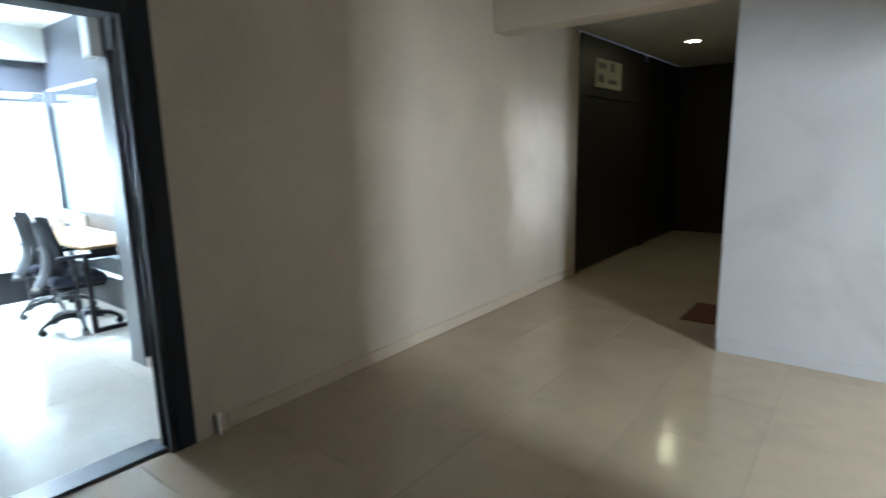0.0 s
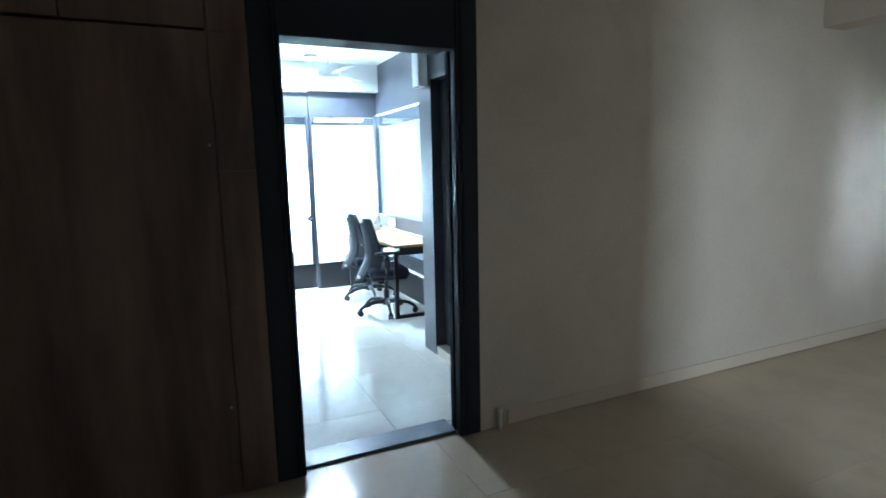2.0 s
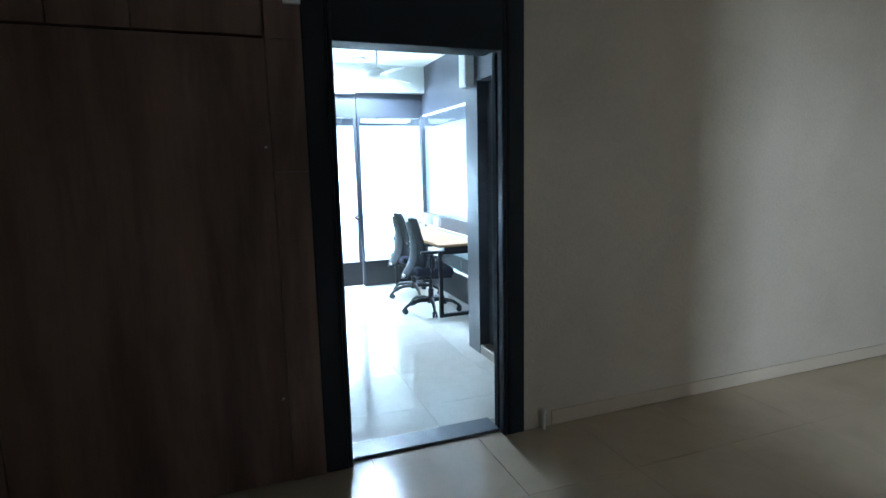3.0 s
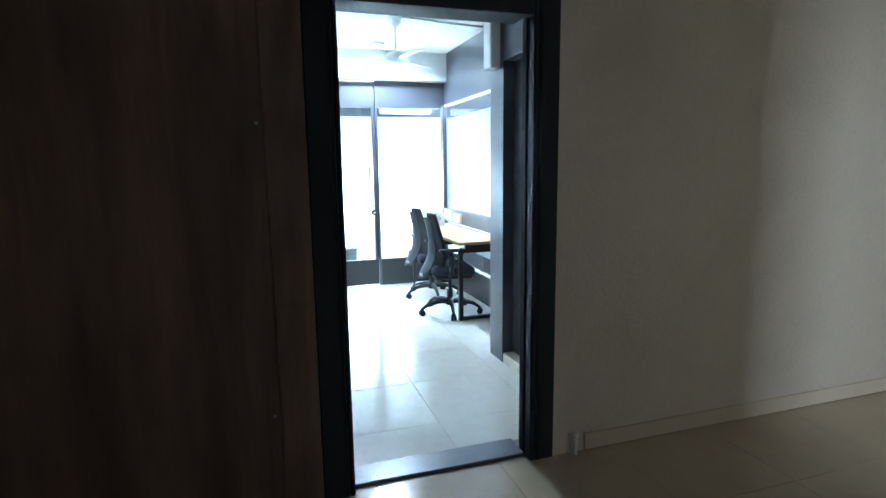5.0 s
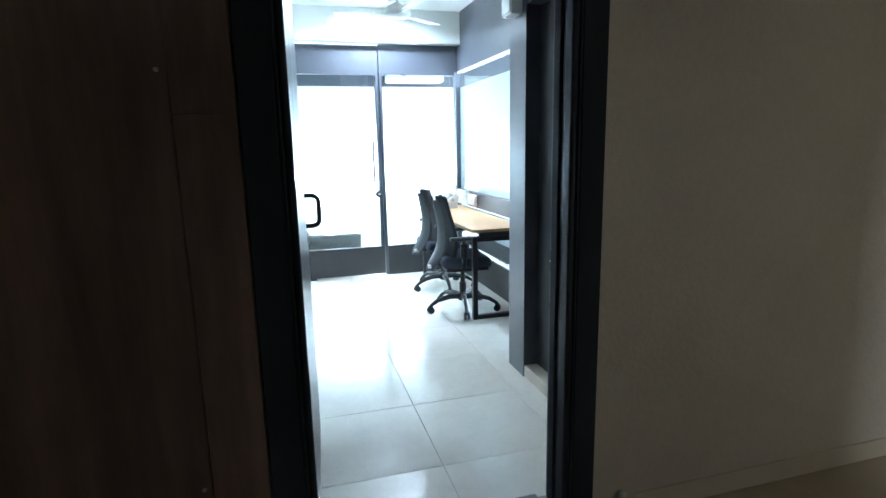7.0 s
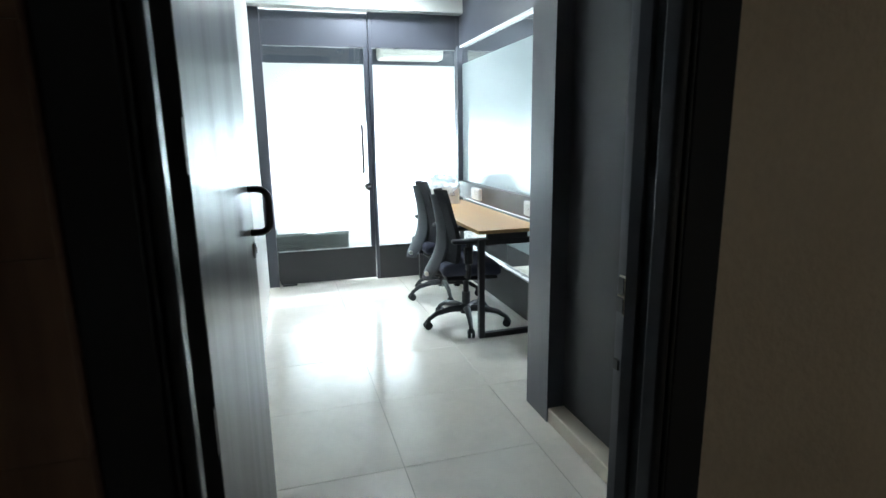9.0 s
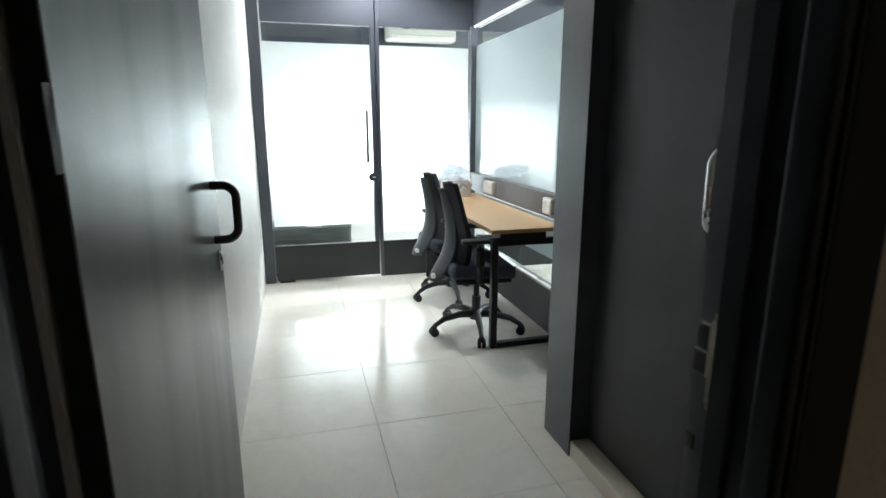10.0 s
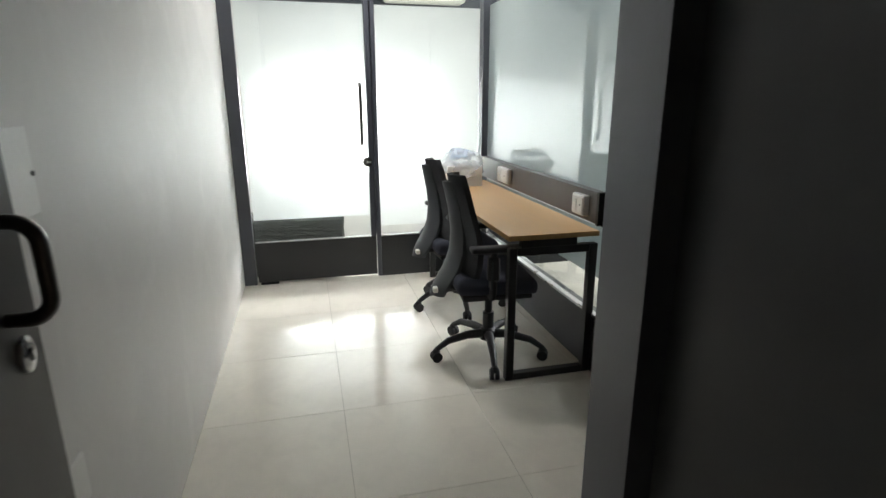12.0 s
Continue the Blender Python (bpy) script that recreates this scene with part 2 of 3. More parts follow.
def tube_bm(points, radius, sides=10, bm=None, radii=None):
    """A round bar along points, capped."""
    own = bmesh.new()
    pts = [Vector(p) for p in points]
    rings = []
    ref = None
    for i, p in enumerate(pts):
        d = (pts[min(i + 1, len(pts) - 1)] - pts[max(i - 1, 0)]).normalized()
        if ref is None:
            ref = d.orthogonal().normalized()
        u = (ref - d * ref.dot(d)).normalized()
        ref, w = u, d.cross(u)
        r = radii[i] if radii else radius
        rings.append([own.verts.new(p + r * (u * math.cos(2 * math.pi * k / sides) + w * math.sin(2 * math.pi * k / sides))) for k in range(sides)])
    for a, b in zip(rings, rings[1:]):
        for k in range(sides):
            own.faces.new((a[k], a[(k + 1) % sides], b[(k + 1) % sides], b[k]))
    own.faces.new(rings[0][::-1])
    own.faces.new(rings[-1])
    return merge(bm, own)


def turned_bm(profile, centre=(0, 0, 0), sides=24, bm=None):
    """A turned solid about z from (radius, z) pairs."""
    own = bmesh.new()
    c = Vector(centre)
    rings = [[own.verts.new(c + Vector((r * math.cos(2 * math.pi * k / sides), r * math.sin(2 * math.pi * k / sides), z))) for k in range(sides)] for r, z in profile]
    for a, b in zip(rings, rings[1:]):
        for k in range(sides):
            own.faces.new((a[k], a[(k + 1) % sides], b[(k + 1) % sides], b[k]))
    own.faces.new(rings[0][::-1])
    own.faces.new(rings[-1])
    return merge(bm, own)


def arc(p0, p1, bulge, n=8):
    """Handle outline: straight out from p0 and p1 by bulge, with rounded corners."""
    a, b, o = Vector(p0), Vector(p1), Vector(bulge)
    along = (b - a).normalized()
    r = min(0.55 * o.length, (b - a).length / 3)
    un = o.normalized()
    pts = [a]
    for k in range(n + 1):
        th = math.pi / 2 * k / n
        pts.append(a + o - un * r + un * r * math.sin(th) + along * r * (1 - math.cos(th)))
    for k in range(n + 1):
        th = math.pi / 2 * k / n
        pts.append(b + o - un * r + un * r * math.cos(th) - along * r * (1 - math.sin(th)))
    pts.append(b)
    return pts


def mesh_of(name, bm, mat, smooth=False):
    me = bpy.data.meshes.new(name)
    bmesh.ops.recalc_face_normals(bm, faces=bm.faces[:])
    bm.to_mesh(me)
    bm.free()
    me.materials.append(mat)
    if smooth:
        me.polygons.foreach_set("use_smooth", [True] * len(me.polygons))
        me.set_sharp_from_angle(angle=radians(40))
    return me


def part(name, bm, mat, parent=None, label="", smooth=False):
    ob = new(name, mesh_of(name, bm, mat, smooth))
    ob.parent = parent
    return tagged(ob, label)


def structure(name, bm, mat, label, category="", smooth=False):
    return tagged(part(name, bm, mat, None, "", smooth), label, category or name.split("_")[0], kind="structure")


def thing(name, label, category, at=(0, 0, 0), group=""):
    ob = new(name)
    ob.matrix_basis = pose(*at)
    return tagged(ob, label, category, group)


def boxes(*pairs, bevel=0.0):
    bm = None
    for lo, hi in pairs:
        bm = box_bm(lo, hi, bevel, bm)
    return bm


# ---- structure: plan numbers ----
XW = -2.775            # corridor face of the door wall
XB = -2.98             # room face of the door wall
YL, YR = 0.395, 1.243  # sides of the entrance opening
HEAD = 2.07
XP = -6.99             # glass end partition
YS = 2.215             # glass side partition
YN = 0.355             # room wall by the door leaf
YC = 1.67              # face of the column and the recess wall
CEILZ = 2.74

structure("wall_west", boxes(((XB, 1.362, 0), (XW, 5.92, 2.9))), PLASTER, "beige textured plaster corridor wall with soft scuffs", "wall")
structure("wall_west_2", boxes(((XB, -2.6, 0), (XW - 0.03, 0.262, 2.9)), ((XB, 0.262, 2.6), (XW - 0.03, 1.362, 2.9))), PLASTER, "plain wall behind the dark wood panelling", "wall")
structure("wall_north", boxes(((-0.93, 4.27, 0), (3.2, 4.45, 2.9))), PALE, "pale lavender-white painted wall with faint scuffs", "wall")
structure("wall_passage", boxes(((-0.93, 4.45, 0), (-0.75, 10.1, 2.9))), PLASTER, "beige wall of the dark passage", "wall")
structure("wall_passage_end", boxes(((-2.98, 9.9, 0), (-0.75, 10.1, 2.9))), DOORWOOD, "wooden end of the passage, colour darkened for its shade", "wall")
structure("wall_passage_west", boxes(((XB, 5.92, 0), (-2.83, 10.1, 2.9))), PLASTER, "wall behind dark wooden doors", "wall")
# closes the lobby out of view; beige is chosen to bounce more light
structure("wall_south", boxes(((-2.98, -2.8, 0), (3.2, -2.6, 2.9))), PLASTER, "unseen lobby wall, beige added to bounce light", "wall")
# out of view; its openings are added to suit the two lobby lamps
structure("wall_east", boxes(((3.0, -2.6, 0), (3.2, 0.28, 2.9)), ((3.0, 0.48, 0), (3.2, 1.25, 2.9)), ((3.0, 1.65, 0), (3.2, 4.27, 2.9)),
                             ((3.0, 0.28, 0), (3.2, 0.48, 0.9)), ((3.0, 0.28, 2.2), (3.2, 0.48, 2.9)),
                             ((3.0, 1.25, 0), (3.2, 1.65, 0.9)), ((3.0, 1.25, 2.2), (3.2, 1.65, 2.9))), PLASTER, "unseen beige lobby wall with two openings added for the lamps", "wall")
# added blocker out of view: its end casts the shadow edge on the corridor wall
structure("wall_stub", boxes(((0.55, -2.6, 0), (0.70, 2.0, 2.9))), PLASTER, "unseen beige wall added to cut the lobby light", "wall")
# added header out of view, keeps lamp light off the upper corridor wall
structure("wall_lintel", boxes(((0.55, 2.0, 1.95), (0.70, 4.27, 2.9))), PLASTER, "unseen beige lintel added to shade the upper walls", "wall")
structure("beam", boxes(((XW, 4.20, 2.42), (-0.93, 4.45, 2.9)), bevel=0.006), PLASTER, "beige plastered beam over the passage opening", "beam")
structure("ceiling_lobby", boxes(((XB, -2.6, 2.78), (3.2, 4.3, 2.9))), CEIL, "plain off-white lobby ceiling", "ceiling")
structure("ceiling_passage", boxes(((XW, 4.45, 2.70), (-0.93, 9.9, 2.85))), CEIL, "off-white passage ceiling", "ceiling")
structure("floor", boxes(((-9.0, -2.8, -0.15), (3.2, 10.1, -0.004))), GROUT, "floor bed showing dark joints between the tiles", "floor")

# room shell
structure("wall_room_south", boxes(((XP - 0.03, 0.15, 0), (XB, YN, 2.9))), ROOM_WHITE, "off-white painted room wall with faint patches", "wall")
structure("ceiling_room", boxes(((-8.2, -0.6, CEILZ), (XB, 4.4, 2.9))), CEIL, "white painted room ceiling", "ceiling")
structure("beam_room", boxes(((-7.06, YN, 2.42), (-6.86, YS, CEILZ)), bevel=0.004), CEIL, "off-white ceiling beam above the glass partition", "beam")
# wall with the recessed inner door, ending in the column
structure("wall_room_north", boxes(((-4.27, YC, 0), (-4.045, 2.4, CEILZ)), ((-4.045, YC, 2.13), (XB, 2.4, CEILZ)), ((-3.14, YC, 0), (XB, 2.4, 2.13)),
                                   bevel=0.002), GREY, "dark grey laminate column and lintel round the inner door", "wall")
structure("wall_room_side", boxes(((XP, 2.20, 2.15), (-4.27, 2.27, CEILZ)), ((-5.13, 2.20, 0), (-4.27, 2.27, 2.15))), GREY,
          "dark grey laminate panelling above the side glass", "wall")
structure("wall_room_side_base", boxes(((XP, 2.195, 0), (-5.13, 2.27, 0.30))), KICK, "black-grey laminate panel below the side glass", "wall")
# cabins beyond the glass
structure("wall_far", boxes(((-8.15, -0.6, 0), (-7.95, 4.4, 0.63)), ((-8.15, -0.6, 1.53), (-7.95, 4.4, 2.9)), ((-8.15, -0.6, 0.63), (-7.95, 0.47, 1.53)),
                            ((-8.15, 2.03, 0.63), (-7.95, 4.4, 1.53))), ROOM_WHITE, "white wall with a window in the cabin beyond", "wall")
structure("wall_far_south", boxes(((-8.15, -0.8, 0), (-6.97, -0.6, 2.9)), ((-7.03, -0.6, 0), (-6.97, 0.15, 2.9))), ROOM_WHITE, "white wall of the cabin beyond", "wall")
structure("wall_far_north", boxes(((-8.15, 4.2, 0), (-6.7, 4.4, 2.9)), ((-5.1, 4.2, 0), (-2.98, 4.4, 2.9)), ((-6.7, 4.2, 0), (-5.1, 4.4, 0.9)), ((-6.7, 4.2, 1.9), (-5.1, 4.4, 2.9))),
          ROOM_WHITE, "white wall with a window in the neighbouring cabin", "wall")
structure("wall_neighbour", boxes(((-4.27, 2.4, 0), (-4.1, 4.2, CEILZ))), ROOM_WHITE, "white wall of the neighbouring cabin", "wall")
structure("wall_neighbour_base", boxes(((XP - 0.03, 2.27, 0), (XP + 0.02, 4.2, 0.325)), bevel=0.002), KICK, "black-grey laminate base panel in the neighbouring cabin", "wall")
structure("wall_band", boxes(((-7.95, 0.42, 2.10), (-7.92, 4.2, CEILZ))), GREY, "dark grey band high on the far cabin wall", "wall")
structure("baseboard", boxes(((XW, 1.55, 0.005), (XW + 0.010, 5.91, 0.092)), bevel=0.002), SKIRT, "beige tile skirting along the corridor wall", "baseboard")
structure("baseboard_2", boxes(((-0.92, 4.260, 0), (3.0, 4.27, 0.095)), bevel=0.002), PALE, "pale skirting along the lobby wall", "baseboard")
structure("threshold", boxes(((XB, YL, 0), (-2.822, YR, 0.016)), bevel=0.003), SILL, "grey granite door threshold", "threshold")
structure("threshold_2", boxes(((-4.045, 1.675, 0), (-3.14, 1.84, 0.075)), bevel=0.004), MARBLE, "beige marble step under the inner door", "threshold")


# ---- entrance frame and leaf ----
def entrance_frame():
    f = thing("door_frame", "charcoal painted stepped door frame round the entrance", "door frame")
    part("jamb", boxes(((XB, 0.262, 0), (-2.85, 0.345, 2.6)), ((-2.85, 0.262, 0), (-2.815, YL - 0.012, 2.6)), bevel=0.003), FRAME, f)
    part("jamb", boxes(((-2.905, YR + 0.012, 0), (-2.815, 1.365, 2.6)), ((-2.895, YR + 0.004, 0), (-2.85, 1.28, HEAD)), bevel=0.003), FRAME, f)
    for edge, way, outer in ((YL, -1, 0.262), (YR, 1, 1.37)):
        def strip(a, b, x, bevel, segs):
            y0, y1 = sorted((edge + way * a, edge + way * b))
            return box_bm((-2.815, y0, 0), (x, y1, 2.6), bevel, segs=segs)
        part("architrave", strip(0.0375, abs(outer - edge), -2.765, 0.003, 1), FRAME, f)
        part("bead", strip(0.0255, 0.034, -2.762, 0.0035, 3), BEAD, f, "thin rounded glossy bead")
        part("groove", strip(0.0255, 0.0375, -2.772, 0, 1), FRAME, f)
        part("inner_bead", strip(0.0, 0.0225, -2.762, 0.009, 4), BEAD, f, "rounded glossy inner edge")
    part("head", boxes(((XB, YL, HEAD + 0.012), (-2.815, YR, 2.6)), ((-2.815, YL, HEAD), (-2.765, YR, 2.6)), bevel=0.003), FRAME, f)
    part("rebate", box_bm((XB, 1.287, 0), (-2.9055, 1.365, 2.6), 0.002), GREY, f, "lighter grey rebate of the jamb")
    # worn strike plate: a long plate with rounded ends, a lip round two latch holes, screws and bare chipped edges
    p = part("strike_plate", boxes(((-2.943, 1.2835, 0.885), (-2.916, 1.2885, 1.030)), ((-2.939, 1.2835, 1.030), (-2.920, 1.2885, 1.043)), ((-2.939, 1.2835, 0.874), (-2.920, 1.2885, 0.885)), bevel=0.001), SEAL, f, "worn paint-smeared strike plate")
    part("latch_hole", boxes(((-2.975, 1.2825, 0.932), (-2.948, 1.2866, 0.968)), ((-2.971, 1.2825, 0.976), (-2.948, 1.2866, 1.016)), bevel=0.0015), BLACK, p)
    part("lip", boxes(((-2.973, 1.2833, 0.9695), (-2.9435, 1.2868, 0.9735)), ((-2.967, 1.2833, 1.017), (-2.9435, 1.2868, 1.0215)), ((-2.9475, 1.2833, 0.928), (-2.9435, 1.2868, 1.0165)), bevel=0.001), BRASS, p)
    for z in (0.905, 0.955, 1.005):
        part("screw", boxes(((-2.932, 1.2825, z - 0.004), (-2.925, 1.2836, z + 0.004)), bevel=0.0008), DARKSTEEL, p)
    part("bolt_hole", boxes(((-2.972, 1.282, 0.79), (-2.955, 1.2868, 0.815))), BLACK, f)
    for z, h in ((1.23, 0.045), (1.32, 0.02), (1.47, 0.03), (0.70, 0.02)):
        part("paint_chip", box_bm((-2.9125, 1.2850, z), (-2.9060, 1.2868, z + h), 0.0006), SEAL, f, "bare chipped edge")


entrance_frame()


def entrance_leaf():
    hinge = (-2.983, 0.396, 0)
    d = thing("door_leaf", "open charcoal laminate door leaf against the white wall", "door", (*hinge, 0, 0, 176.5))
    # local x runs along the leaf, local -y is the face towards the room
    body = part("leaf", box_bm((0, 0.0, 0.012), (0.828, 0.035, 2.06), 0.002), LEAF, d)
    part("handle", tube_bm(arc((0.758, 0, 1.045), (0.758, 0, 1.185), (0, -0.060, 0)), 0.011), DARKSTEEL, d, "dark bronze pull handle", True)
    e = part("lock_escutcheon", turned_bm([(0.022, 0), (0.022, 0.006), (0.014, 0.009)], sides=20), STEEL, d, "oval steel key plate", True)
    e.matrix_basis = pose(0.778, 0, 0.985, 90) @ Matrix.Diagonal((0.8, 1.3, 1, 1))
    part("keyhole", boxes(((0.7745, -0.011, 0.975), (0.7815, -0.0085, 0.995))), BLACK, d)
    part("edge_bolt", boxes(((0.8285, 0.006, 0.50), (0.831, 0.028, 0.58)), bevel=0.002), DARKSTEEL, d)
    for z in (0.22, 0.78, 1.33, 1.88):
        part("hinge", boxes(((-0.02, 0.0, z - 0.05), (0.0, 0.003, z + 0.05)), bevel=0.0008), DULL, d, "dull dark butt hinge")


entrance_leaf()
for z in (0.211, 0.782, 1.332, 1.881):
    h = thing("hinge_plate", "dull steel hinge plate on the charcoal jamb", "hinge", group="door hinges")
    part("plate", boxes(((-2.900, 0.344, z - 0.045), (-2.863, 0.3475, z + 0.045)), bevel=0.0008), DULL, h)
    for k in (-0.03, 0, 0.03):
        part("screw", boxes(((-2.884, 0.3475, z + k - 0.003), (-2.878, 0.3482, z + k + 0.003))), DARKSTEEL, h)


# ---- inner door in the recess ----
def inner_door():
    d = thing("inner_door", "closed dark grey laminate inner door on a marble step", "door")
    part("leaf", box_bm((-4.04, 1.75, 0.08), (-3.145, 1.79, 2.125), 0.002), INNERLEAF, d)
    part("handle", tube_bm(arc((-3.43, 1.75, 1.06), (-3.43, 1.75, 1.272), (0, -0.070, 0)), 0.0115, 14), STEEL, d, "brushed steel pull handle", True)
    k = part("lock_plate", boxes(((-3.462, 1.744, 0.987), (-3.425, 1.7498, 1.014)), bevel=0.002), STEEL, d, "small steel key plate")
    part("keyhole", boxes(((-3.449, 1.741, 0.993), (-3.441, 1.7438, 1.009))), BLACK, k)


inner_door()


# ---- wood panelling in the lobby ----
def panelling():
    p = thing("wood_panelling", "dark brown wood-grain laminate wall panelling", "panelling")
    x0 = XW - 0.03
    part("panel", box_bm((x0, -1.02, 0.01), (-2.752, 0.1030, 2.06), 0.0015), WOOD, p)
    part("panel", box_bm((x0, -2.6, 0.01), (-2.752, -1.026, 2.06), 0.003), WOOD, p)
    for a, b in ((-2.6, -1.2), (-1.196, -0.695), (-0.69, -0.408), (-0.404, 0.097)):
        part("upper_panel", box_bm((x0, a, 2.072), (-2.756, b, 2.78), 0.003), WOOD, p)
    zs = (0.01, 0.299, 0.89, 1.188, 1.49, 2.06, 2.78)
    for a, b in zip(zs, zs[1:]):
        part("pilaster_block", box_bm((x0, 0.104, a + 0.0003), (-2.746, 0.257, b - 0.0003), 0.0008), WOOD, p)


    for z in (0.43, 1.60):
        part("stud", tube_bm([(-2.753, 0.078, z), (-2.748, 0.078, z)], 0.006, 12), STEEL, p, "small steel stud", True)


panelling()
sw = thing("bell_push", "small pale plastic bell push on the dark panelling", "bell push")
part("plate", boxes(((-2.746, 0.185, 2.205), (-2.73, 0.26, 2.28)), bevel=0.004), WHITEPL, sw)
part("button", boxes(((-2.73, 0.205, 2.225), (-2.725, 0.24, 2.26)), bevel=0.002), WHITEPL, sw)

st = thing("pipe_stub", "short white capped pipe stub beside the door frame", "pipe")
part("pipe", turned_bm([(0.011, 0), (0.011, 0.105)], (-2.752, 1.488, 0), 14), WHITEPL, st, smooth=True)
part("cap", turned_bm([(0.015, 0.095), (0.015, 0.115), (0.008, 0.122)], (-2.752, 1.488, 0), 14), WHITEPL, st, smooth=True)


# ---- passage ----
def passage_door(y0, y1):
    d = thing("passage_door", "closed dark wooden door, colour darkened for the unlit passage", "door", group="passage doors")
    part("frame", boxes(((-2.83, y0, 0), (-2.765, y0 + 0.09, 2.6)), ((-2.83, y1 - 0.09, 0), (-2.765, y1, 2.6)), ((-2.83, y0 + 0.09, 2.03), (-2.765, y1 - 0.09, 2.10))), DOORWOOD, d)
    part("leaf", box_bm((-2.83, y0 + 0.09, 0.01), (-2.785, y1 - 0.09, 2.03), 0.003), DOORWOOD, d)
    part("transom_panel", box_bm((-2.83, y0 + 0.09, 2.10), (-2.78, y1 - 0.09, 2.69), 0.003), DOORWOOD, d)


passage_door(5.925, 8.2)
passage_door(8.21, 9.89)
sg = thing("door_sign", "pale sign board with dark lettering blocks above a dark door", "sign")
part("board", box_bm((-2.779, 6.33, 2.14), (-2.762, 7.15, 2.47), 0.003), SIGN, sg)
for y, z, w, h in ((6.40, 2.36, 0.25, 0.06), (6.78, 2.34, 0.12, 0.10), (6.42, 2.20, 0.16, 0.09), (6.72, 2.20, 0.28, 0.05)):
    part("print_bar", boxes(((-2.762, y, z), (-2.7605, y + w, z + h))), SIGNINK, sg)
dm = thing("door_mat", "brown coir door mat on the passage floor", "mat", (-1.10, 5.15, 0))
part("coir_sheet", box_bm((-0.21, -0.29, 0.0), (0.16, 0.29, 0.014), 0.004), MAT, dm)
part("border", box_bm((-0.225, -0.305, 0), (-0.2105, 0.305, 0.010)), PLASTIC, dm)
part("border", box_bm((0.1605, -0.305, 0), (0.175, 0.305, 0.010)), PLASTIC, dm)
dl = thing("downlight", "lit warm recessed round ceiling downlight", "lamp", (-2.02, 7.45, 2.70))
part("ring", turned_bm([(0.10, 0), (0.10, -0.012), (0.078, -0.014)], sides=28), WHITEPL, dl, smooth=True)
part("lens", turned_bm([(0.077, -0.008), (0.077, -0.016)], sides=28), WARMGLOW, dl)


# ---- end partition ----
def end_partition():
    a, b = XP - 0.03, XP + 0.02
    p = thing("glass_partition", "fixed frosted glass partition in dark laminate framing", "partition")
    part("post", box_bm((a, YN, 0), (b, 0.443, 2.42), 0.002), GREY, p)
    part("post", box_bm((a, 2.165, 0), (b, 2.20, 2.42), 0.002), GREY, p)
    part("post", box_bm((a, 1.352, 0), (b, 1.382, 2.42), 0.002), GREY, p)
    part("stop_bead", boxes(((a - 0.006, 1.33, 0.33), (a, 1.37, 2.39))), BLACK, p)
    part("kick_panel", box_bm((a, 1.382, 0), (b, 2.165, 0.325), 0.002), KICK, p)
    part("top_panel", box_bm((a, 1.382, 2.118), (b, 2.165, 2.42), 0.002), GREY, p)
    g = part("pane", boxes(((XP - 0.006, 1.382, 0.325), (XP, 2.165, 2.118))), CLEAR, p, "clear glass pane")
    g.visible_shadow = False
    part("film", boxes(((XP - 0.009, 1.384, 0.40), (XP - 0.0075, 2.163, 1.977))), FROST, p, "white frosted film")
    part("glazing_bead", boxes(((b, 1.382, 2.112), (b + 0.004, 2.165, 2.120)), ((b, 1.382, 0.322), (b + 0.004, 2.165, 0.330))), STEEL, p)
    d = thing("glass_door", "closed frosted glass door with dark laminate panels", "door")
    part("kick_panel", box_bm((a, 0.455, 0.018), (b - 0.004, 1.345, 0.325), 0.002), KICK, d)
    part("top_panel", box_bm((a, 0.455, 2.118), (b - 0.004, 1.345, 2.392), 0.002), GREY, d)
    part("stile", box_bm((a, 1.308, 0.325), (b - 0.004, 1.345, 2.118), 0.002), GREY, d)
    g = part("pane", boxes(((XP - 0.006, 0.455, 0.325), (XP, 1.308, 2.118))), CLEAR, d, "clear glass pane")
    g.visible_shadow = False
    part("film", boxes(((XP - 0.009, 0.457, 0.487), (XP - 0.0075, 1.306, 1.977))), FROST, d, "white frosted film")
    part("floor_pivot", box_bm((b - 0.03, 0.47, 0), (b + 0.004, 0.60, 0.017), 0.003), BLACK, d)
    part("pull_bar", tube_bm(arc((b - 0.03, 1.262, 1.025), (b - 0.03, 1.262, 1.445), (0.05, 0, 0)), 0.012), DARKSTEEL, d, "brushed steel pull bar", True)
    k = part("lock", turned_bm([(0.035, 0), (0.035, 0.010), (0.028, 0.014)], sides=24), DARKSTEEL, d, "round dark metal lock", True)
    k.matrix_basis = pose(b - 0.012, 1.30, 0.892, 0, 90, 0)
    part("lock_bar", boxes(((b + 0.001, 1.295, 0.885), (b + 0.006, 1.325, 0.899)), bevel=0.001), STEEL, d)
    part("glazing_bead", boxes(((b - 0.004, 0.455, 2.113), (b, 1.308, 2.120)), ((b - 0.004, 0.455, 0.322), (b, 1.308, 0.329))), STEEL, d)


end_partition()


